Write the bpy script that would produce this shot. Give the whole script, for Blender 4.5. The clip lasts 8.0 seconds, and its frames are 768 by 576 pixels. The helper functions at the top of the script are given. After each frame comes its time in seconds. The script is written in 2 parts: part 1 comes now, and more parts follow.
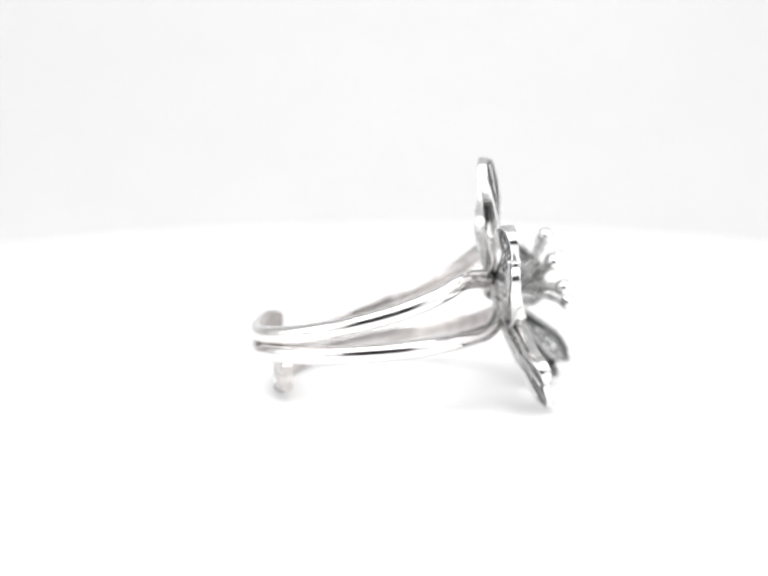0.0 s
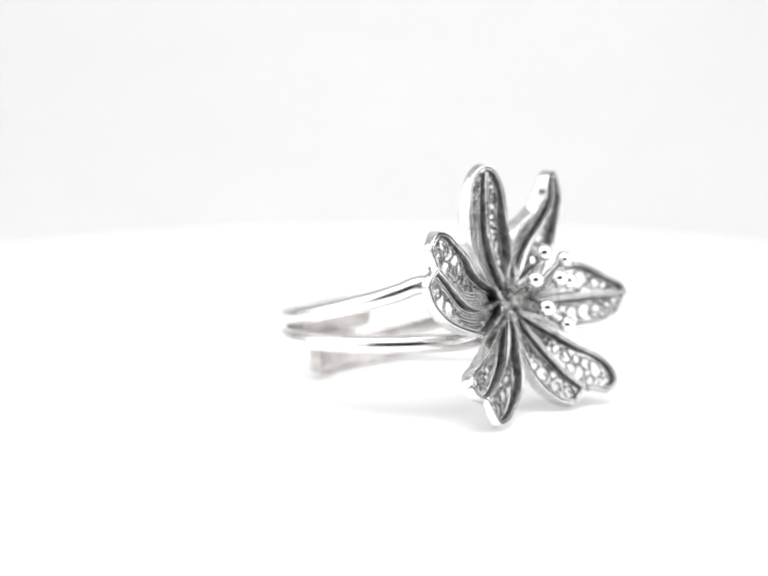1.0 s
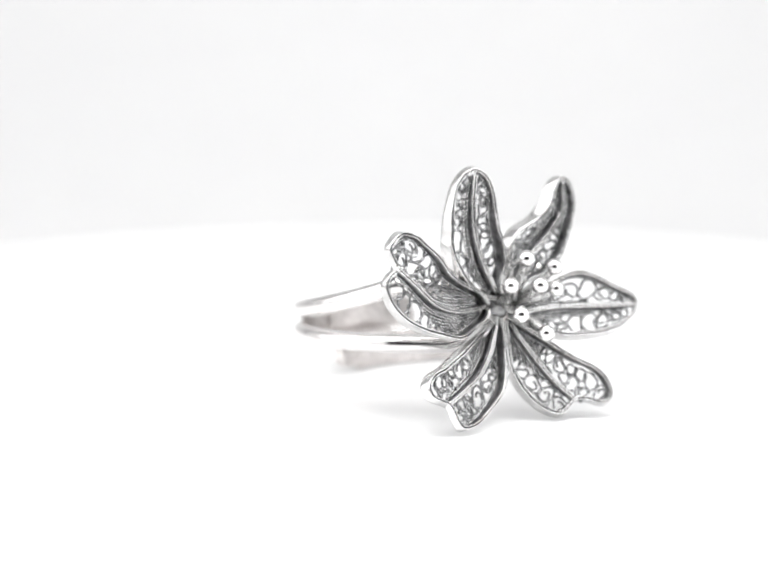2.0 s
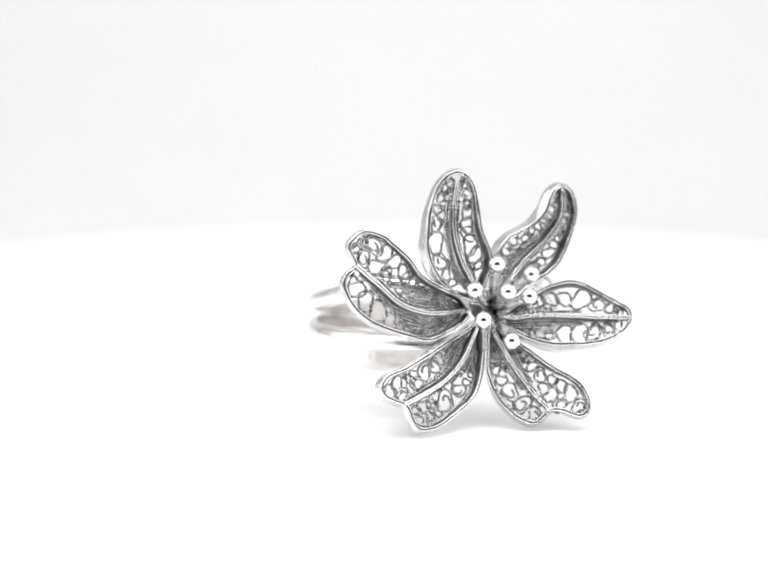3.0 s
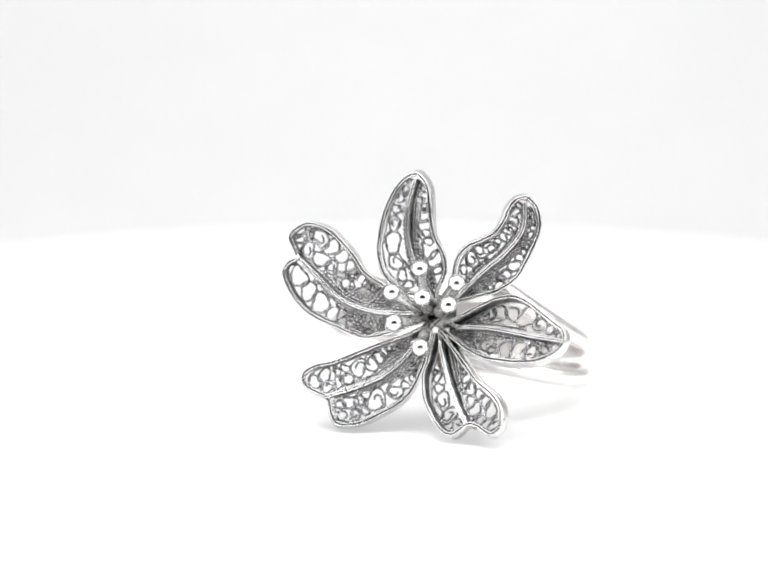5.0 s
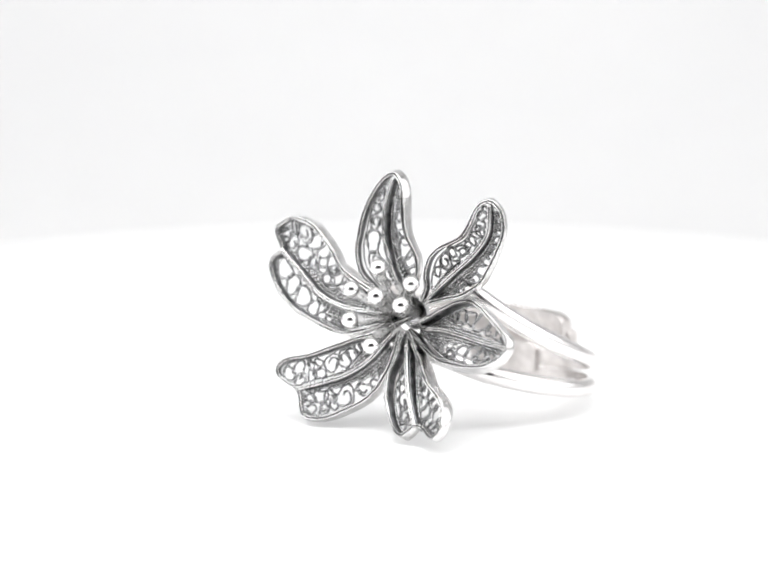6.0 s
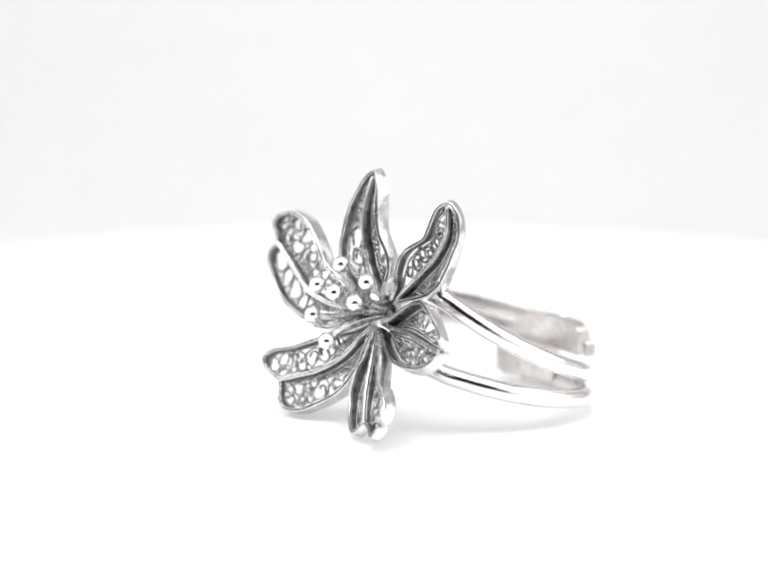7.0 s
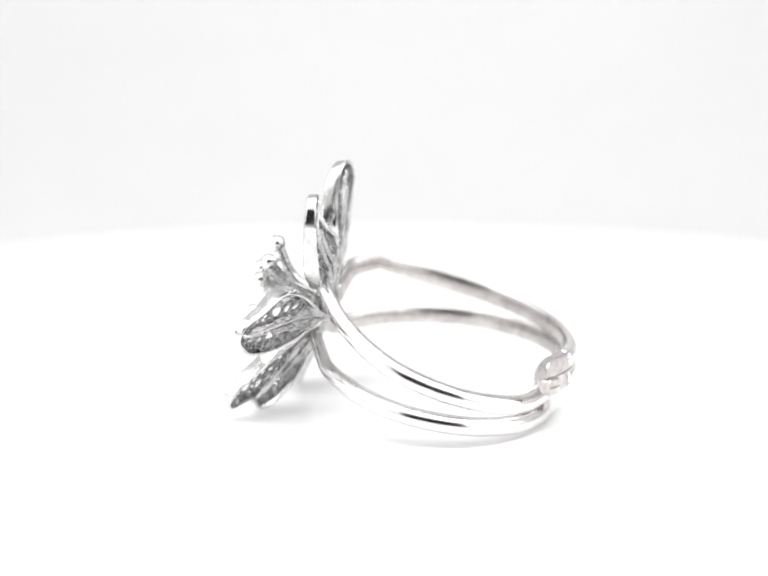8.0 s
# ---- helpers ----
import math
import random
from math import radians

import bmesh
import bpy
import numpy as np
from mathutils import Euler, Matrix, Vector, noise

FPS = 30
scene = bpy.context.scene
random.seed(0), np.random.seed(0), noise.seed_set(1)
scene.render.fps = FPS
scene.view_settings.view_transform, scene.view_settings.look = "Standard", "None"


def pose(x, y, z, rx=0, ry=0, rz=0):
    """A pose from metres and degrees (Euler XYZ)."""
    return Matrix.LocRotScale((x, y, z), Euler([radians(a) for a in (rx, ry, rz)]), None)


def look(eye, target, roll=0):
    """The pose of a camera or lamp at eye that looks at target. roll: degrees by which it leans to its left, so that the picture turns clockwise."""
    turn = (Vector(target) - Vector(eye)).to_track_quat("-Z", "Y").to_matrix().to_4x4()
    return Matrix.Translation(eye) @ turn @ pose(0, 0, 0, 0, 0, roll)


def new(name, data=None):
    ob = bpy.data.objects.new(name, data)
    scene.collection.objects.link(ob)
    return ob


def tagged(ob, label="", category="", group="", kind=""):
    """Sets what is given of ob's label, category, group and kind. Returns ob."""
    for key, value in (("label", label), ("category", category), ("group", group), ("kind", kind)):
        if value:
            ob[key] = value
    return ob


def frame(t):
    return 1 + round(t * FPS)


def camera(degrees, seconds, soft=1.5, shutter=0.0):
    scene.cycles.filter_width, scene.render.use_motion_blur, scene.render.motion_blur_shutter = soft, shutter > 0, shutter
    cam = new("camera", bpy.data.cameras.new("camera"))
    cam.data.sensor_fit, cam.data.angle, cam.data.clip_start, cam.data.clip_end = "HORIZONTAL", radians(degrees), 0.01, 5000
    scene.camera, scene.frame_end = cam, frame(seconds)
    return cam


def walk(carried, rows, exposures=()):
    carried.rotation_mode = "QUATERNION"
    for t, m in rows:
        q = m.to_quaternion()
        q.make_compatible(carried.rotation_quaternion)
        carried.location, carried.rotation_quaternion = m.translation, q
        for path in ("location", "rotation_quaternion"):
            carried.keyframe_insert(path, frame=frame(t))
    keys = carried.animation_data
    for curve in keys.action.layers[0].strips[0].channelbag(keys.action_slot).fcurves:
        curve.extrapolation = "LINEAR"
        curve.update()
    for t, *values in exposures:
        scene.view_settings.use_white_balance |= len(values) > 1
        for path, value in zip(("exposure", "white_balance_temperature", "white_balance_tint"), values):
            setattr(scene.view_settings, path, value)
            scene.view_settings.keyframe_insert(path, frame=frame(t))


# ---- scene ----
MM = 0.001

# ---- camera: fixed, a long lens that looks slightly down ----
cam = camera(20.0, 8.0, 1.9)
CAM_POSE = pose(0, -0.2027, 0.0533, 90 - 11.77, 0, 0.818) @ pose(0, 0, 0, 0, 0, 0.177)
walk(cam, [(0, CAM_POSE), (8, CAM_POSE)], [(0, -2.67), (8, -2.67)])
cam.data.dof.use_dof = True
cam.data.dof.focus_distance = 0.195
cam.data.dof.aperture_fstop = 20.0

# turn of the turntable, in degrees, time by time
TURN = [(0.0, 78.5), (0.1, 71.5), (0.2, 54.0), (0.3, 52.0), (0.5, 48.8), (1.0, 40.7), (1.5, 33.2), (3.0, 8.1), (3.5, 0),
        (4.0, -8.6), (5.5, -32.7), (6.0, -41.1), (6.5, -48.9), (7.0, -57.3), (7.5, -65.5), (7.6, -67.8), (7.7, -77),
        (7.8, -90.5), (7.9, -100), (8.0, -112)]

# ---- world and lights ----
world = bpy.data.worlds.new("dim_room")
scene.world = world
world.use_nodes = True
world.node_tree.nodes["Background"].inputs[0].default_value = (0.9, 0.95, 1.0, 1)
world.node_tree.nodes["Background"].inputs[1].default_value = 0.05


def area_lamp(name, at, target, sx, sy, watts):
    data = bpy.data.lights.new(name, "AREA")
    data.shape, data.size, data.size_y, data.energy = "RECTANGLE", sx, sy, watts
    ob = new(name, data)
    ob.matrix_world = look(at, target)
    return ob


area_lamp("ceiling_panel", (0, -0.13, 0.395), (0, -0.13, 0), 0.5, 0.24, 10.4)
area_lamp("side_panel", (-0.295, -0.1, 0.2), (0, -0.1, 0.15), 0.34, 0.3, 2.8)
area_lamp("side_panel", (0.295, -0.1, 0.2), (0, -0.1, 0.15), 0.34, 0.3, 2.8)


# ---- materials ----
def material(name, color, rough, metal=0.0):
    m = bpy.data.materials.new(name)
    m.use_nodes = True
    b = m.node_tree.nodes["Principled BSDF"]
    b.inputs["Base Color"].default_value = (*color, 1)
    b.inputs["Roughness"].default_value = rough
    b.inputs["Metallic"].default_value = metal
    return m


def grain(m, scale, low, high, bump=0.0, rough=None, fine=6.0):
    """Two scales of noise vary the colour between low and high, and the relief."""
    nt = m.node_tree
    b = nt.nodes["Principled BSDF"]
    co = nt.nodes.new("ShaderNodeTexCoord")
    n1 = nt.nodes.new("ShaderNodeTexNoise")
    n1.inputs["Scale"].default_value, n1.inputs["Detail"].default_value = scale, 4
    n2 = nt.nodes.new("ShaderNodeTexNoise")
    n2.inputs["Scale"].default_value, n2.inputs["Detail"].default_value = scale * fine, 3
    mix = nt.nodes.new("ShaderNodeMix")
    mix.inputs[0].default_value = 0.4
    ramp = nt.nodes.new("ShaderNodeValToRGB")
    ramp.color_ramp.elements[0].position, ramp.color_ramp.elements[1].position = 0.3, 0.7
    ramp.color_ramp.elements[0].color, ramp.color_ramp.elements[1].color = (*low, 1), (*high, 1)
    for n in (n1, n2):
        nt.links.new(co.outputs["Object"], n.inputs["Vector"])
    nt.links.new(n1.outputs["Fac"], mix.inputs[2])
    nt.links.new(n2.outputs["Fac"], mix.inputs[3])
    nt.links.new(mix.outputs[0], ramp.inputs[0])
    nt.links.new(ramp.outputs[0], b.inputs["Base Color"])
    if bump:
        bp = nt.nodes.new("ShaderNodeBump")
        bp.inputs["Strength"].default_value, bp.inputs["Distance"].default_value = bump, 0.00005
        nt.links.new(mix.outputs[0], bp.inputs["Height"])
        nt.links.new(bp.outputs[0], b.inputs["Normal"])
    if rough:
        mr = nt.nodes.new("ShaderNodeMapRange")
        mr.inputs["To Min"].default_value, mr.inputs["To Max"].default_value = rough
        nt.links.new(mix.outputs[0], mr.inputs["Value"])
        nt.links.new(mr.outputs[0], b.inputs["Roughness"])
    return m


SILVER = grain(material("polished_silver", (0.93, 0.92, 0.91), 0.14, 1.0), 400, (0.86, 0.845, 0.84), (0.93, 0.925, 0.92), 0.4, (0.1, 0.26))
RIM_SILVER = grain(material("worn_polished_silver", (0.85, 0.85, 0.84), 0.16, 1.0), 650, (0.5, 0.49, 0.485), (0.93, 0.925, 0.92), 0.6, (0.1, 0.3))
SHANK = grain(material("silver_wire", (0.85, 0.84, 0.83), 0.16, 1.0), 220, (0.74, 0.715, 0.705), (0.9, 0.885, 0.878), 0.5, (0.1, 0.24))
STEM = grain(material("mottled_silver", (0.7, 0.7, 0.7), 0.25, 1.0), 800, (0.26, 0.258, 0.255), (0.88, 0.875, 0.87), 0.4, (0.18, 0.36))
# unpolished silver; dark reflections of inner faces and end plates painted into its grey
INSIDE = grain(material("unpolished_reflection_grey", (0.7, 0.68, 0.67), 0.35, 1.0), 260, (0.36, 0.335, 0.325), (0.84, 0.81, 0.795), 0.4, (0.2, 0.42))
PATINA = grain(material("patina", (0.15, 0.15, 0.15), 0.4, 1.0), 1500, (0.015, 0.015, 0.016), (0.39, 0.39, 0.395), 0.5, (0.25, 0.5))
WIRE = grain(material("filigree_silver", (0.6, 0.6, 0.6), 0.28, 1.0), 1700, (0.02, 0.02, 0.021), (0.86, 0.86, 0.865), 0.35, (0.14, 0.34))
ROW = grain(material("braided_silver", (0.5, 0.5, 0.5), 0.28, 1.0), 1900, (0.2, 0.2, 0.202), (0.9, 0.9, 0.905), 0.35, (0.14, 0.32))
SCROLL = grain(material("scroll_silver", (0.4, 0.4, 0.4), 0.3, 1.0), 1400, (0.012, 0.012, 0.013), (0.55, 0.55, 0.555), 0.4, (0.16, 0.36))
OXIDE = grain(material("oxidised_silver", (0.15, 0.15, 0.15), 0.4, 1.0), 1200, (0.03, 0.03, 0.032), (0.62, 0.62, 0.625), 0.4, (0.22, 0.45))
WHITE = grain(material("white_acrylic", (0.9, 0.9, 0.9), 0.35), 30, (0.87, 0.87, 0.87), (0.9, 0.9, 0.9), 0.0)
CLOTH = grain(material("white_fabric", (0.85, 0.85, 0.85), 0.9), 60, (0.82, 0.82, 0.825), (0.86, 0.86, 0.86), 0.0)
PAPER = grain(material("white_paper", (0.72, 0.72, 0.72), 0.9), 25, (0.662, 0.662, 0.664), (0.687, 0.687, 0.687), 0.0)
DARK = grain(material("dark_room_wall", (0.05, 0.05, 0.05), 0.9), 4, (0.03, 0.03, 0.03), (0.06, 0.06, 0.06), 0.0)


# ---- mesh helpers ----
def smooth(me):
    me.polygons.foreach_set("use_smooth", [True] * len(me.polygons))


def part(name, me, mat, parent=None, label=""):
    ob = new(name, me)
    if mat:
        me.materials.clear()
        me.materials.append(mat)
    ob.parent = parent
    return tagged(ob, label)


def mesh_of(name, verts, faces, round_off=True):
    me = bpy.data.meshes.new(name)
    me.from_pydata([tuple(v) for v in verts], [], faces)
    me.update()
    bm = bmesh.new()
    bm.from_mesh(me)
    bmesh.ops.recalc_face_normals(bm, faces=bm.faces)
    bm.to_mesh(me)
    bm.free()
    if round_off:
        smooth(me)
    return me


def spline(points, count, closed=False):
    """Catmull-Rom curve through points, resampled to even steps."""
    p = np.array(points, float)
    if closed:
        p = np.concatenate([p[-1:], p, p[:2]])
    else:
        p = np.concatenate([2 * p[:1] - p[1:2], p, 2 * p[-1:] - p[-2:-1]])
    out = []
    for i in range(1, len(p) - 2):
        for u in np.linspace(0, 1, 16, endpoint=False):
            a, b, c, d = p[i - 1:i + 3]
            out.append(0.5 * (2 * b + (c - a) * u + (2 * a - 5 * b + 4 * c - d) * u * u + (3 * b - a - 3 * c + d) * u ** 3))
    out.append(p[-2])
    out = np.array(out)
    run = np.concatenate([[0], np.cumsum(np.linalg.norm(np.diff(out, axis=0), axis=1))])
    want = np.linspace(0, run[-1], count)
    return np.stack([np.interp(want, run, out[:, j]) for j in range(out.shape[1])], 1)


def sweep(name, path, ups, profile, closed=False, scales=None, round_off=True):
    """Carry a closed profile (across, up) along a path. ups: one up direction for each point."""
    path = np.array(path, float)
    n, k = len(path), len(profile)
    if closed:
        tang = np.roll(path, -1, 0) - np.roll(path, 1, 0)
    else:
        tang = np.gradient(path, axis=0)
    tang /= np.linalg.norm(tang, axis=1, keepdims=True) + 1e-12
    ups = np.broadcast_to(np.array(ups, float), path.shape)
    side = np.cross(tang, ups)
    side /= np.linalg.norm(side, axis=1, keepdims=True) + 1e-12
    up = np.cross(side, tang)
    pr = np.array(profile, float)
    sc = np.ones((n, 2)) if scales is None else np.array(scales, float).reshape(n, -1) * np.ones((1, 2))
    verts = (path[:, None] + side[:, None] * (pr[None, :, :1] * sc[:, None, :1]) + up[:, None] * (pr[None, :, 1:] * sc[:, None, 1:])).reshape(-1, 3)
    faces = []
    for i in range(n if closed else n - 1):
        j = (i + 1) % n
        for a in range(k):
            b = (a + 1) % k
            faces.append((i * k + a, i * k + b, j * k + b, j * k + a))
    if not closed:
        faces.append(tuple(range(k)))
        faces.append(tuple(range((n - 1) * k, n * k)))
    return mesh_of(name, verts * MM, faces, round_off)


def round_profile(rx, ry, k=8):
    return [(rx * math.cos(2 * math.pi * i / k), ry * math.sin(2 * math.pi * i / k)) for i in range(k)]


def box(name, lo, hi):
    (x0, y0, z0), (x1, y1, z1) = lo, hi
    v = [(x, y, z) for x in (x0, x1) for y in (y0, y1) for z in (z0, z1)]
    return mesh_of(name, v, [(0, 1, 3, 2), (4, 6, 7, 5), (0, 4, 5, 1), (2, 3, 7, 6), (0, 2, 6, 4), (1, 5, 7, 3)], False)


# ---- the light tent and the room round it ----
def setting(name, me, mat, label, category):
    return tagged(part(name, me, mat), label, category, kind="structure")


TABLE = -0.012


def backdrop_sweep():
    """One sheet of white paper: flat under the turntable, then curving up into the back wall."""
    prof = [(-0.3, 0.0)] + [(y, 0.0) for y in np.linspace(-0.2, 0.13, 6)]
    prof += [(0.13 + 0.14 * math.sin(a), 0.14 - 0.14 * math.cos(a)) for a in np.linspace(0.08, math.pi / 2, 20)] + [(0.27, 0.43)]
    verts, faces, n = [], [], len(prof)
    for x in (-0.32, 0.32):
        for off in (0.0, 0.004):
            verts += [(x, y + (off if i == n - 1 or y > 0.26 else 0), TABLE + z - (off if y <= 0.26 else 0)) for i, (y, z) in enumerate(prof)]
    for i in range(n - 1):
        faces += [(i, i + 1, 2 * n + i + 1, 2 * n + i), (n + i, n + i + 1, 3 * n + i + 1, 3 * n + i)]
        faces += [(i, i + 1, n + i + 1, n + i), (2 * n + i, 2 * n + i + 1, 3 * n + i + 1, 3 * n + i)]
    return mesh_of("backdrop", verts, faces)


setting("backdrop", backdrop_sweep(), PAPER, "seamless white paper sweep behind the turntable", "backdrop")
setting("floor", box("floor", (-0.34, -0.3, TABLE - 0.02), (0.34, 0.3, TABLE - 0.008)), CLOTH, "plain white floor of a small photo light tent", "floor")
setting("wall_back", box("wall_back", (-0.32, 0.3, TABLE - 0.01), (0.32, 0.31, 0.42)), CLOTH, "white back wall of the photo light tent", "wall")
setting("wall_west", box("wall_west", (-0.33, -0.3, TABLE), (-0.32, 0.31, 0.42)), CLOTH, "white side wall of the photo light tent", "wall")
setting("wall_east", box("wall_east", (0.32, -0.3, TABLE), (0.33, 0.31, 0.42)), CLOTH, "white side wall of the photo light tent", "wall")
setting("ceiling", box("ceiling", (-0.33, -0.3, 0.42), (0.33, 0.31, 0.43)), CLOTH, "white roof of the photo light tent", "ceiling")

def front_wall():
    """The tent's front, with the opening through which the camera looks."""
    x0, x1, z0, z1 = -0.2, 0.2, TABLE, 0.22
    xs, zs = [-0.33, x0, x1, 0.33], [TABLE, z1, 0.43]
    verts = [(x, y, z) for y in (-0.31, -0.3) for z in zs for x in xs]
    idx = lambda f, r, c: f * 12 + r * 4 + c
    faces = []
    for r in range(2):
        for c in range(3):
            if (r, c) == (0, 1):
                continue
            for f in (0, 1):
                faces.append((idx(f, r, c), idx(f, r, c + 1), idx(f, r + 1, c + 1), idx(f, r + 1, c)))
    for (r, c), (q, d) in (((0, 1), (1, 1)), ((1, 1), (1, 2)), ((1, 2), (0, 2)), ((0, 0), (2, 0)), ((0, 3), (2, 3)), ((2, 0), (2, 3)), ((0, 0), (0, 1)), ((0, 2), (0, 3))):
        faces.append((idx(0, r, c), idx(0, q, d), idx(1, q, d), idx(1, r, c)))
    return mesh_of("wall_front", verts, faces, False)


setting("wall_front", front_wall(), CLOTH, "white front of the photo light tent with an opening", "wall")
setting("wall_room", box("wall_room", (-1.2, -1.6, -0.8), (1.2, -1.55, 1.4)), DARK, "dim wall of the room behind the camera", "wall")


def turntable():
    n = 128
    prof = [(0, 0), (0.0955, 0), (0.0965, -0.0004), (0.097, -0.0014), (0.097, -0.0105), (0.0965, -0.012), (0, -0.012)]
    verts, faces = [(0, 0, 0), (0, 0, -0.012)], []
    rings = prof[1:-1]
    for r, z in rings:
        verts += [(r * math.cos(2 * math.pi * i / n), r * math.sin(2 * math.pi * i / n), z) for i in range(n)]
    for i in range(n):
        j = (i + 1) % n
        faces.append((0, 2 + i, 2 + j))
        for k in range(len(rings) - 1):
            faces.append((2 + k * n + i, 2 + (k + 1) * n + i, 2 + (k + 1) * n + j, 2 + k * n + j))
        faces.append((1, 2 + (len(rings) - 1) * n + j, 2 + (len(rings) - 1) * n + i))
    base = new("turntable")
    me = mesh_of("plate", verts, faces)
    part("plate", me, WHITE, base)
    return tagged(base, "round white turntable plate under the silver ring", "turntable")


# ---- the ring ----
CENTRE = np.array((5.8, -6.6, 10.6))

# one entry a petal: its facing at base and tip, its cup at base and tip, the lean of its edge, its midrib, and both edges as (share of the midrib's
# length, distance from it), whether its tip is notched, and how far its rows of wire reach
PETALS = [
    ((0.3, -0.953, 0.024), (-0.12, -0.99, 0.024), (0.03, 0.0), (0.2, 0.0, 0.0), [(4.8, -7.06, 12.3), (3.5, -7.25, 14.7), (2.7, -7.3, 17.3), (2.6, -7.05, 20.1), (3.1, -6.45, 22.8)],
     [(0, 1.67), (0.16, 2.36), (0.3, 2.97), (0.44, 2.96), (0.54, 2.62), (0.69, 2.26), (0.84, 1.84), (0.94, 1.35), (1.0, 0.75)],
     [(-0.02, 0.6), (0.09, 2.11), (0.21, 2.69), (0.31, 2.73), (0.49, 2.48), (0.68, 2.26), (0.83, 2.0), (0.94, 1.5), (1.0, 0.85)], False, [0.93, 0.8, 0.3]),
    ((0.16, -0.96, 0.17), (0.36, -0.92, 0.15), (0.05, 0.03), (0.2, 0.0, -0.05), [(7.65, -6.3, 12.55), (9.4, -5.5, 14.5), (11.4, -5.2, 16.33), (13.0, -5.05, 18.6), (13.07, -4.9, 21.3)],
     [(-0.01, 0.9), (0.06, 1.74), (0.18, 2.54), (0.29, 2.64), (0.38, 2.41), (0.55, 2.03), (0.8, 1.89), (0.92, 1.5), (0.99, 0.9)],
     [(-0.05, 0.47), (0.07, 1.21), (0.22, 2.09), (0.43, 2.34), (0.54, 2.02), (0.62, 1.76), (0.74, 1.45), (0.82, 1.36), (0.92, 1.1), (0.98, 0.7)], False, [0.93, 0.72, 0.34]),
    ((-0.149, -0.912, 0.382), (-0.149, -0.912, 0.382), (0.05, 0.05), (0.0, 0.0, 0.15), [(7.6, -7.72, 9.6), (10.5, -8.04, 9.9), (13.3, -8.51, 9.9), (16.1, -9.00, 9.8), (18.9, -9.43, 9.8)],
     [(0.01, 0.73), (0.17, 1.59), (0.32, 2.53), (0.48, 3.07), (0.61, 2.82), (0.74, 2.19), (0.87, 1.45), (0.96, 0.9)],
     [(0.02, 1.13), (0.14, 1.99), (0.34, 2.7), (0.49, 2.7), (0.65, 2.55), (0.8, 2.07), (0.9, 1.4), (0.96, 0.8)], False, [0.9, 0.6, 0.36, 0.2]),
    ((-0.25, -0.87, 0.42), (-0.25, -0.87, 0.42), (0.04, 0.0), (0.1, 0.0, 0.0), [(6.4, -8.26, 8.2), (7.3, -9.27, 6.5), (8.3, -10.29, 4.9), (9.5, -11.29, 3.3), (10.9, -12.26, 1.9)],
     [(0.14, 1.28), (0.35, 2.02), (0.63, 2.76), (0.92, 3.51), (1.09, 3.5), (1.24, 2.75), (1.25, 1.62), (1.06, 0.75)],
     [(-0.02, 0.74), (0.13, 1.48), (0.29, 2.29), (0.49, 2.73), (0.66, 2.75), (0.82, 2.5), (0.96, 1.85), (0.98, 0.88)], True, [0.88, 0.62, 0.4, 0.28]),
    ((0.39, -0.865, 0.33), (0.39, -0.865, 0.33), (0.04, -0.01), (0.0, 0.0, 0.05), [(4.4, -8.39, 8.4), (3.2, -9.63, 6.4), (1.5, -10.93, 4.9), (-0.5, -12.19, 4.0), (-2.8, -13.43, 3.2)],
     [(0.02, 1.02), (0.17, 1.72), (0.33, 2.52), (0.46, 2.91), (0.63, 3.05), (0.79, 3.17), (0.94, 2.74), (0.98, 1.82), (0.97, 0.7)],
     [(0.04, 1.08), (0.23, 2.27), (0.53, 2.85), (0.83, 2.8), (1.01, 2.92), (1.12, 2.43), (1.12, 1.46), (1.04, 0.54)], True, [0.92, 0.74, 0.46, 0.36, 0.26]),
    ((0.37, -0.9, 0.2), (0.12, -0.97, 0.2), (0.03, -0.04), (0.0, 0.0, 0.0), [(2.6, -8.36, 10.5), (-0.1, -9.43, 10.7), (-2.6, -10.26, 11.7), (-4.7, -10.65, 13.6), (-6.9, -11.00, 15.6)],
     [(-0.07, 0.96), (0.1, 1.81), (0.24, 2.38), (0.37, 2.37), (0.54, 2.68), (0.66, 3.01), (0.82, 2.88), (0.97, 2.08), (1, 1.09)],
     [(-0.03, 1.4), (0.13, 2.3), (0.41, 3.15), (0.68, 3.7), (0.86, 3.8), (0.97, 3.7), (1.1, 2.9), (1.14, 1.57), (1.12, 0.77)], True, [0.92, 0.78, 0.52, 0.44, 0.36, 0.28]),
]


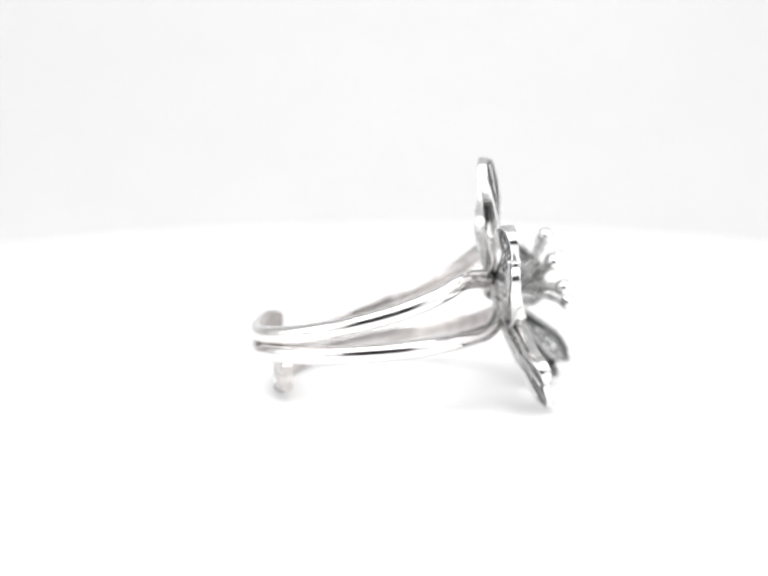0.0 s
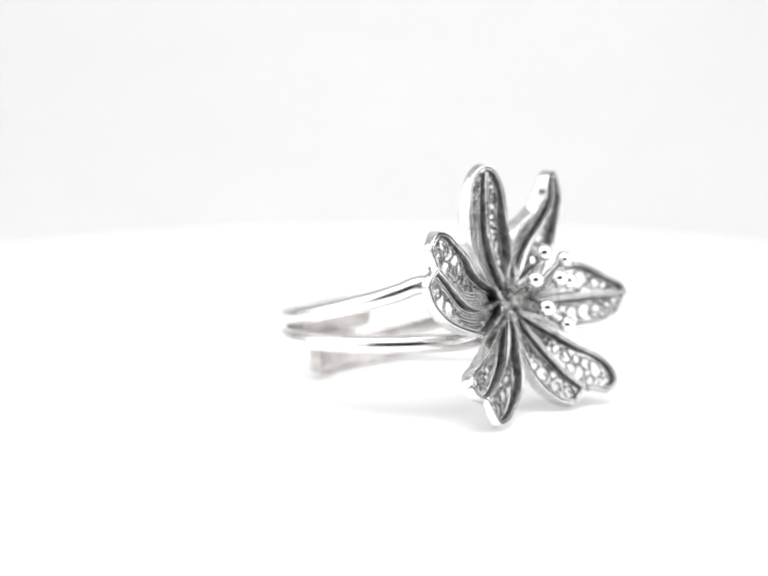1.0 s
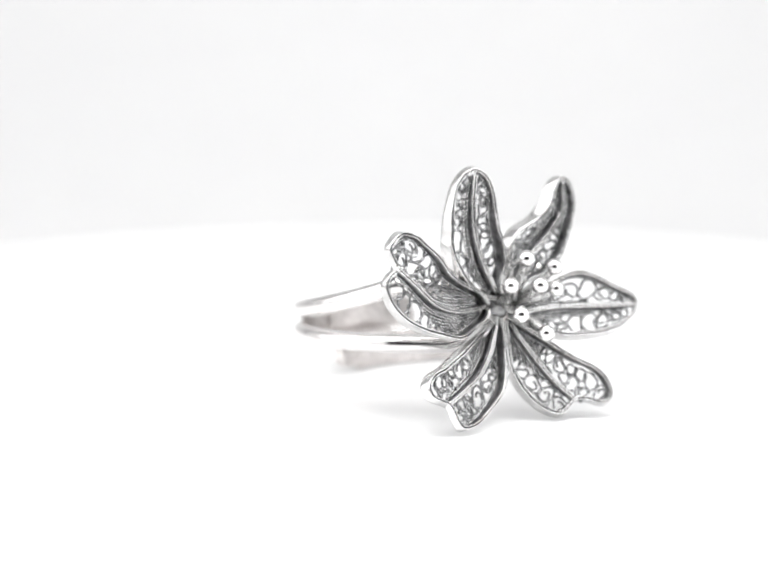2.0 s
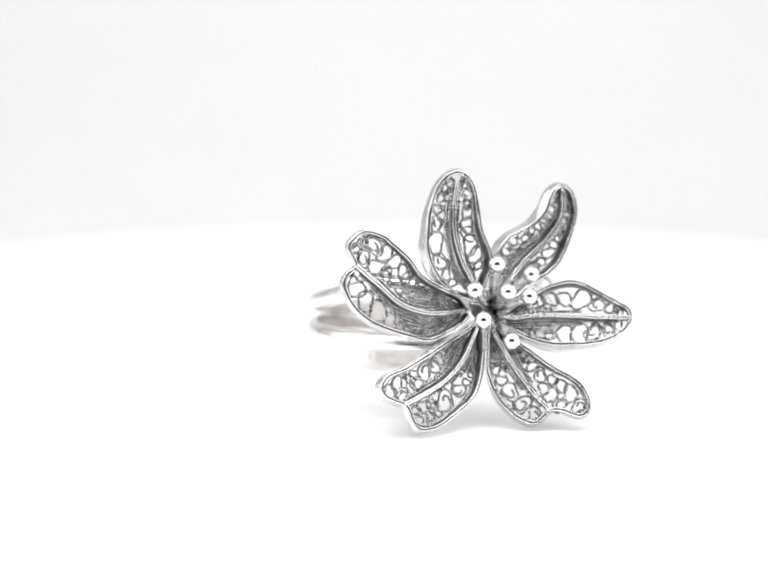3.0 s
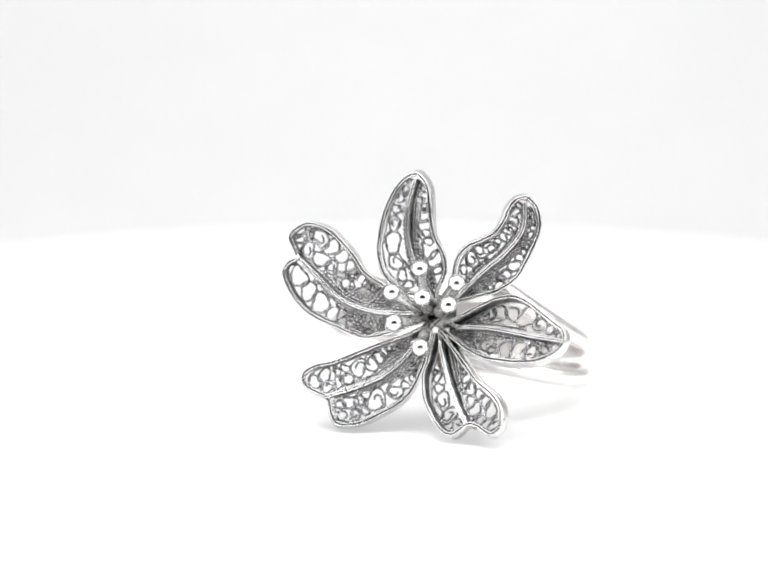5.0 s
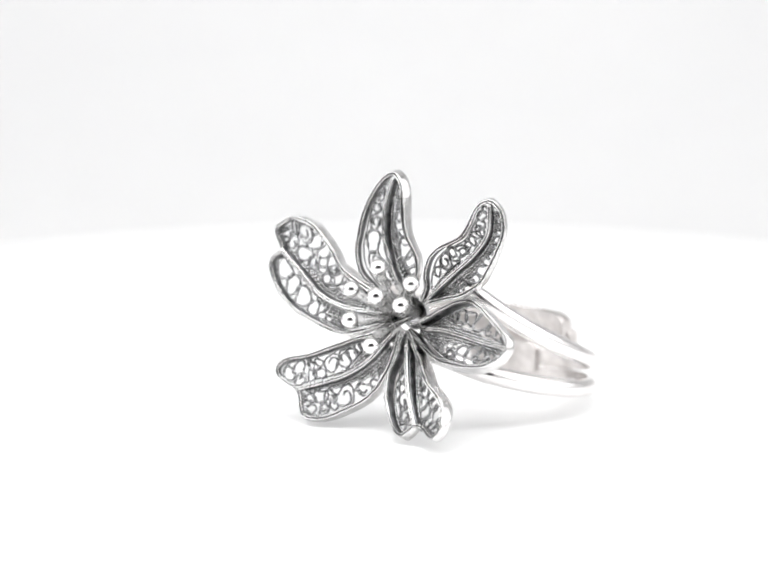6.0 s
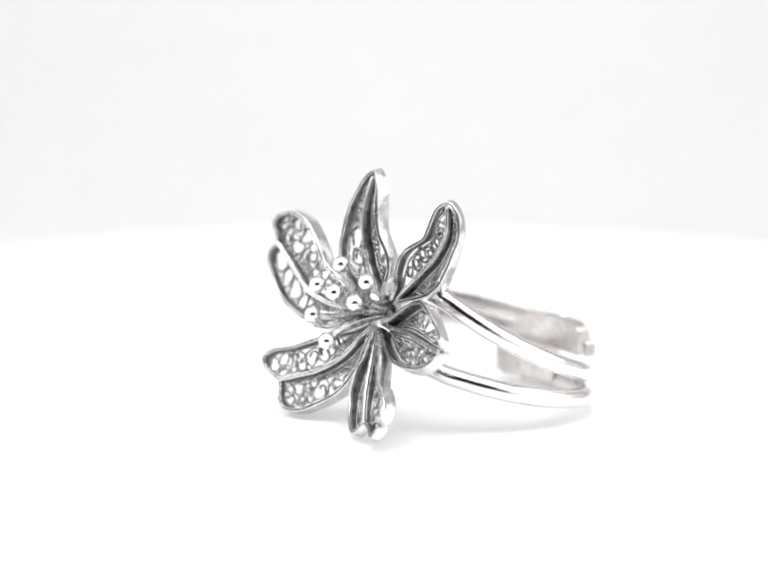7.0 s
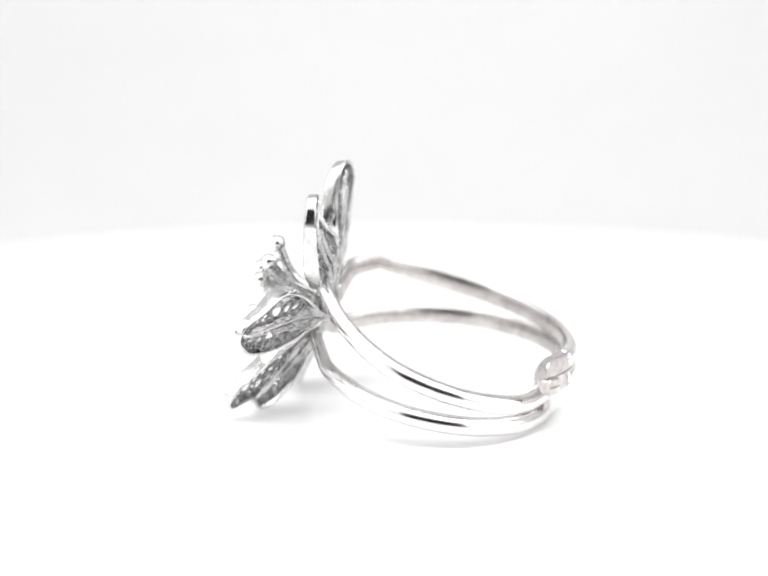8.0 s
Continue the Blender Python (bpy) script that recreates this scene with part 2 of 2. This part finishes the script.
class Leaf:
    """A petal's surface: at(share, across, lift) gives a place on it."""

    def __init__(self, facing, tip_facing, mid, left, right, cup):
        self.ends = np.array(facing), np.array(tip_facing)
        self.n = self.normal(0.5)
        self.mid = spline(mid, 80)
        self.length = np.linalg.norm(np.diff(self.mid, axis=0), axis=1).sum()
        self.left, self.right, self.cup = left, right, cup

    def normal(self, a):
        u = min(max((a - 0.3) / 0.6, 0), 1)
        n = self.ends[0] * (1 - u) + self.ends[1] * u
        return n / np.linalg.norm(n)

    def at(self, a, h, lift=0.0):
        i = min(max(a, 0), 1) * 79
        p = np.array([np.interp(i, range(80), self.mid[:, j]) for j in range(3)])
        k = int(min(max(i, 2), 76))
        t = self.mid[k + 3] - self.mid[max(k - 3, 0)]
        t /= np.linalg.norm(t)
        p = p + t * (a - min(max(a, 0), 1)) * self.length
        n = self.normal(a)
        side = np.cross(n, t)
        cup = self.cup[0] + (self.cup[1] - self.cup[0]) * min(max((a - 0.3) / 0.6, 0), 1)
        return p + side * h + n * (lift + cup * h * h)

    def edge(self, a, s):
        """Distance from the midrib to the edge on side s at share a."""
        rows = self.left if s > 0 else self.right
        rows = [r for i, r in enumerate(rows) if i == 0 or r[0] > rows[i - 1][0]]
        return float(np.interp(a, [r[0] for r in rows], [r[1] for r in rows], 0, 0))


def beads(n, low=0.5):
    """Swelling and narrowing along a twisted wire, four steps a bead."""
    return [low + (1 - low) * (0.5 - 0.5 * math.cos(i * math.pi / 2)) for i in range(n)]


SCROLLS = {}


def scroll_mesh(kind, r, wobble):
    """A loop of twisted wire of radius r mm: 0 a ring, 1 a ring with a curl in it, 2 a spiral."""
    r = max(0.2, round(r * 10) / 10)
    if (kind, r, wobble) in SCROLLS:
        return SCROLLS[kind, r, wobble]
    dent = lambda t: 1 + 0.17 * math.sin(2 * t + wobble) + 0.1 * math.sin(3 * t + 2.3 * wobble)
    if kind == 0:
        n = max(16, int(r * 40) // 4 * 4)
        turn = [2 * math.pi * i / n for i in range(n)]
        path = [(r * dent(t) * math.cos(t), r * dent(t) * math.sin(t), 0.04 * math.sin(2 * t + wobble)) for t in turn]
        me = sweep("scroll", path, (0, 0, 1), round_profile(0.15, 0.17, 6), True, beads(n, 0.62))
    else:
        turns, n = (1.7, int(r * 90)) if kind == 1 else (2.3, int(r * 110))
        path = []
        for i in range(n):
            u = i / (n - 1)
            q = r if u < 0.5 else r * (1.0 - 0.7 * (u - 0.5) / 0.5)
            t = 2 * math.pi * turns * u
            path.append((q * dent(t) * math.cos(t), q * dent(t) * math.sin(t), 0.05 * u))
        me = sweep("scroll", path, (0, 0, 1), round_profile(0.13, 0.17, 6), False, beads(n, 0.62))
    me.materials.append(SCROLL)
    SCROLLS[kind, r, wobble] = me
    return me


# a flat wire on edge with a groove along its front, leaning outwards to the back; positive is towards the midrib
RIM = [(0.17, 0.16), (0.14, 0.25), (0.065, 0.24), (0.02, -0.1), (-0.04, -0.1), (-0.085, 0.21), (-0.17, 0.2), (-0.2, 0.1), (-0.24, -0.6), (-0.27, -1.04), (-0.24, -1.12), (-0.05, -1.12), (0.0, -1.04), (0.06, -0.5), (0.1, -0.1)]
LINING = [(0.17, 0.08), (0.21, 0.0), (0.19, -0.5), (0.17, -0.74), (0.03, -0.78), (0.02, -0.7), (0.04, -0.5), (0.1, -0.05)]
RIB = [(0.18, 0.05), (0.15, 0.12), (0.05, 0.12), (0.025, -0.06), (-0.015, -0.06), (-0.04, 0.1), (-0.15, 0.1), (-0.18, 0.03), (-0.17, -0.98), (-0.1, -1.05), (0.1, -1.05), (0.17, -0.98)]
RIB_LINING = [(0.19, -0.12), (0.22, -0.3), (0.22, -0.85), (0.0, -0.9), (-0.22, -0.85), (-0.22, -0.3), (-0.19, -0.12), (0.0, -0.2)]


def bed(a):
    """How deep the openwork lies behind the rim's front, by the share of the petal's length."""
    return -0.88 + 0.42 * min(max((a - 0.35) / 0.6, 0), 1)


def tone_ends_and_groove(me, sides, count, first, last, groove):
    """Gives a swept wire's first and last steps, near the flower's middle, the greyer STEM, and its groove the dark
    PATINA.
    """
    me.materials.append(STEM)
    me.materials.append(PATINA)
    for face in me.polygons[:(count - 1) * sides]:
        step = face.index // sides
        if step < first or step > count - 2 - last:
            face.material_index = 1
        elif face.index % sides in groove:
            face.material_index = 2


def petal(ring, facing, tip_facing, cup, lean, mid, left, right, notched, ends):
    leaf = Leaf(facing, tip_facing, mid, left, right, cup)
    rnd = random.Random(int(mid[0][0] * 100))
    tip = [(0.985, 0.0)] if notched else [(max(left[-1][0], right[-1][0]) + 0.03, 0.0)]
    outline = [(-0.12, 0.25)] + list(left) + tip + [(a, -h) for a, h in reversed(right)] + [(-0.12, -0.25)]
    rim_path = spline([(*leaf.at(a, h), a) for a, h in outline], 170)
    up = np.array([leaf.normal(a) for a in rim_path[:, 3]]) + np.array(lean)
    rim_path = rim_path[:, :3]
    sway = [0.05 * math.sin(i * 0.19 + 3 * mid[0][0]) + 0.02 * math.sin(i * 0.47 + mid[0][2]) for i in range(170)]
    rim_path = rim_path + leaf.n * np.array(sway)[:, None]
    rim = part("petal", sweep("petal", rim_path, up, RIM, False, [(1 + 0.06 * math.sin(i * 0.23 + mid[0][2]) + 0.03 * math.sin(i * 0.71), 1.1 - (0.56 if notched else 0.46) * math.exp(-((i - 85) / 24) ** 2)) for i in range(170)]), RIM_SILVER, ring)
    tone_ends_and_groove(rim.data, len(RIM), 170, 13, 13, (2, 3, 4))
    part("rim_lining", sweep("rim_lining", rim_path, up, LINING), PATINA, rim, "dark oxidised inner side of the rim")
    # a thin twisted wire follows the edge inside
    for s, rows in ((1, left), (-1, right)):
        pts = [leaf.at(a - (0.04 if a > 0.9 else 0), s * max(h - 0.27, 0.15), bed(a) + 0.05) for a, h in rows]
        path = spline(pts, 200)
        part("twisted_wire", sweep("twisted_wire", path, leaf.n, round_profile(0.13, 0.15, 6), False, beads(200)), WIRE, rim)
    # midrib
    rib_up = [leaf.normal(a) for a in np.linspace(0, 1, 60)]
    rib = spline([CENTRE * 0.35 + np.array(leaf.at(-0.04, 0)) * 0.65] + [leaf.at(a, 0, 0.1) for a in np.linspace(0.04, 0.99, 12)], 60)
    stem = part("midrib", sweep("midrib", rib, rib_up, RIB), RIM_SILVER, rim)
    tone_ends_and_groove(stem.data, len(RIB), 60, 12, 0, (2, 3, 4))
    part("rib_lining", sweep("rib_lining", rib, rib_up, RIB_LINING), PATINA, rim, "dark oxidised flanks of the midrib")
    # rows of twisted wire beside the midrib, and loops out to the edge
    for s, rows in ((1, left), (-1, right)):
        peak = max(range(len(rows)), key=lambda i: rows[i][0])
        back = [(0.985, 0.0)] + list(reversed(rows[peak:]))
        cut = [(a, h) for i, (a, h) in enumerate(back) if i == 0 or a > back[i - 1][0]]

        def low(a):
            full = 0.22 + 0.29 * sum(1 for e in ends if e > a)
            if notched and a > 0.98:
                full = max(full, float(np.interp(a, [c[0] for c in cut], [c[1] for c in cut])) + 0.3)
            return full

        for i, e in enumerate(ends):
            h = 0.32 + 0.29 * i
            span = [a for a in np.linspace(-0.1, e, 70) if a < 0.03 or leaf.edge(a, s) - 0.36 > h * min(1, 0.3 + (a + 0.1) * 3.2)]
            if len(span) < 6:
                continue
            path = spline([leaf.at(a, s * h * min(1, 0.3 + (a + 0.1) * 3.2), bed(a) - 0.02 * i) for a in span], max(24, int((span[-1] - span[0]) * leaf.length / 0.1)))
            path = path[2 * (i % 2):]
            part("twisted_wire", sweep("twisted_wire", path, leaf.n, round_profile(0.16, 0.17, 6), False, beads(len(path), 0.28)), ROW, rim)
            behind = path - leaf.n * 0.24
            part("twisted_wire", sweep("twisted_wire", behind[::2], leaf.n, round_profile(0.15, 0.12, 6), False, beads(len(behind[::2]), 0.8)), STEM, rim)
        a, top = 0.1, rows[peak][0]
        while a < top - 0.05:
            lo, hi = low(a + 0.04), leaf.edge(a + 0.04, s) - 0.33
            gap = hi - lo
            if gap < 0.36:
                a += 0.03
                continue
            count = max(1, round(gap / 1.3))
            size = min(gap / count, 1.8)
            for c in range(count):
                r = size / 2 * rnd.uniform(0.84, 1.04)
                if a * leaf.length + 2 * r > top * leaf.length - 0.1:
                    r = max(0.2, (top - a) * leaf.length / 2 - 0.1)
                h = lo + gap * (c + 0.5) / count
                here = leaf.at(a + r / leaf.length + rnd.uniform(-0.01, 0.01), s * h, bed(a))
                ahead = leaf.at(a + r / leaf.length + 0.02, s * h, bed(a)) - here
                ahead /= np.linalg.norm(ahead)
                face = leaf.normal(a)
                side = np.cross(face, ahead)
                kind = rnd.choice((0, 0, 0, 1, 2)) if r > 0.42 else 0
                ob = part("scroll", scroll_mesh(kind, r, rnd.randrange(5)), None, rim)
                m = Matrix((ahead * rnd.uniform(0.8, 1.22), side, face)).transposed().to_4x4() @ Matrix.Rotation(rnd.uniform(0, 6.28), 4, "Z")
                m.translation = Vector(here * MM)
                ob.matrix_basis = m
            a += size / leaf.length * 0.9
    return rim


HOOP = dict(x=2.84, y=4.21, rx=12.09, ry=11.78)


def hoop_point(side, deg, heights, grow=0.0):
    """A place on the shank: deg from the flower round to the back, heights at 25, 92.5 and 160 degrees."""
    a = math.radians(deg)
    if side > 0 and deg > 70:  # this side's end passes inside the other
        grow -= float(np.interp(deg, (70, 95, 120, 143, 165, 190, 216), (0, -0.3, -0.3, 0.6, 1.6, 2.1, 2.3)))
    u = (min(deg, 160) - 25) / 135
    z = heights[0] * (1 - u) * (1 - 2 * u) + heights[1] * 4 * u * (1 - u) + heights[2] * u * (2 * u - 1)
    return (HOOP["x"] + side * (HOOP["rx"] + grow) * math.sin(a), HOOP["y"] - (HOOP["ry"] + grow) * math.cos(a), z)


def outwards(path):
    out = np.array(path) - np.array([HOOP["x"], HOOP["y"], 0])
    out[:, 2] = 0
    return out / np.linalg.norm(out, axis=1, keepdims=True)


# flat inside, half round outside: height 1.76 mm, thickness 1 mm
HALF_ROUND = [(0.88, -0.35), (0.87, -0.1), (0.73, 0.22), (0.42, 0.5), (0.0, 0.6), (-0.42, 0.5), (-0.73, 0.22), (-0.87, -0.1), (-0.88, -0.35), (-0.8, -0.45), (0.8, -0.45)]


def shank_wire(ring, side, joint, heights, last):
    """One half-round wire of the shank, from the flower's back round the finger to its flat end."""
    pts = list(joint) + [hoop_point(side, d, heights) for d in np.linspace(44 if side > 0 else 34, last, 16)]
    path = spline(pts, 90)
    wire = part("shank_wire", sweep("shank_wire", path, outwards(path), HALF_ROUND), SHANK, ring)
    wire.data.materials.append(INSIDE)  # the flat inner side is unpolished, its dark reflections painted in as grey
    wire.data.materials.append(STEM)  # the root at the flower takes the greyer STEM
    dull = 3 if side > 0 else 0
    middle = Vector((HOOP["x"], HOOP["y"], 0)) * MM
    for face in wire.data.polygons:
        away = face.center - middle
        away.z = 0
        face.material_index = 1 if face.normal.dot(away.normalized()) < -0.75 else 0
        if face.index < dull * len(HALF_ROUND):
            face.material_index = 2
    return wire


def end_plate(ring, side, first, last, z, height, grow=0.12):
    """The flat end into which both wires of one side run."""
    path = np.array([hoop_point(side, d, (z, z, z), grow) for d in np.linspace(first, last, 24)])
    h = height / 2
    taper = [(min(1, 0.62 + 0.38 * math.sqrt(min(i, 23 - i) / 3)), 1) for i in range(24)]  # rounded corners at both ends
    prof = [(h, -0.5), (h, 0.3), (h - 0.12, 0.45), (0.1, 0.5), (0.0, 0.36), (-0.1, 0.5), (-h + 0.12, 0.45), (-h, 0.3), (-h, -0.5), (-h + 0.1, -0.62), (h - 0.1, -0.62)]
    return part("end_plate", sweep("end_plate", path, outwards(path), prof, False, taper, False), INSIDE, ring, "flat open end of the adjustable shank")


def flower_ring():
    ring = new("flower_ring")
    tagged(ring, "silver filigree flower ring with a split shank, standing on white", "ring")
    for spec in PETALS:
        petal(ring, *spec)
    shank_wire(ring, 1, [(10.3, -4.85, 13.0)], (15.6, 6.6, 2.85), 200)
    shank_wire(ring, 1, [(7.4, -7.0, 7.4)], (6.97, 2.99, 1.08), 200)
    shank_wire(ring, -1, [(4.2, -6.3, 10.8), (1.8, -6.7, 11.6), (-0.8, -6.9, 12.4)], (13.41, 8.98, 6.25), 180)
    shank_wire(ring, -1, [(4.4, -7.5, 8.0), (2.4, -7.5, 7.4), (-0.4, -7.1, 7.15)], (7.2, 6.4, 4.48), 180)
    end_plate(ring, 1, 172, 216, 2.45, 3.3, -0.1)
    end_plate(ring, -1, 150, 199, 5.35, 3.3, -0.1)
    end_plate(ring, -1, 193, 200.5, 4.6, 1.5, 0.5)
    # stamens
    for x, y, z in ((5.83, -11.3, 15.55), (3.64, -12.45, 13.45), (6.65, -12.5, 13.25), (8.77, -11.6, 12.6), (4.3, -13.35, 10.9), (6.88, -13.4, 8.95), (9.1, -10.6, 14.4)):
        end = np.array((x, y - 0.3, z))
        bend = (CENTRE + end) / 2 + np.array((0, -0.8, 0)) - (end - CENTRE) * np.array((0.12, 0, 0.12))
        path = spline([CENTRE + np.array((0, 0.4, 0)), bend, end], 18)
        stem = part("stamen", sweep("stamen", path, (0.3, 0.2, 0.9), round_profile(0.46, 0.46, 10)), STEM, ring)
        bm = bmesh.new()
        bmesh.ops.create_uvsphere(bm, u_segments=20, v_segments=12, radius=0.79 * MM, matrix=Matrix.Translation(Vector(end) * MM))
        me = bpy.data.meshes.new("bead")
        bm.to_mesh(me)
        bm.free()
        smooth(me)
        part("bead", me, SILVER, stem, "small polished silver ball")
    # cup that holds the petals
    n, verts, faces = 32, [], []
    rows = [(0.2, 0.3), (0.8, 0.2), (1.4, -0.3), (1.55, -0.35), (1.5, 0.0), (1.0, 0.7), (0.2, 0.85)]
    for r, d in rows:
        verts += [(CENTRE + np.array((r * math.cos(2 * math.pi * i / n), d + 0.3, r * math.sin(2 * math.pi * i / n)))) * MM for i in range(n)]
    for k in range(len(rows) - 1):
        for i in range(n):
            j = (i + 1) % n
            faces.append((k * n + i, k * n + j, (k + 1) * n + j, (k + 1) * n + i))
    faces += [tuple(range(n)), tuple(range((len(rows) - 1) * n, len(rows) * n))]
    part("calyx", mesh_of("calyx", verts, faces), OXIDE, ring, "dark oxidised silver cup")
    return ring


plate = turntable()
ring = flower_ring()


def motions():
    rows = [(t, pose(0, 0, 0, 0, 0, deg)) for t, deg in TURN]
    walk(plate, rows)
    walk(ring, rows)


motions()
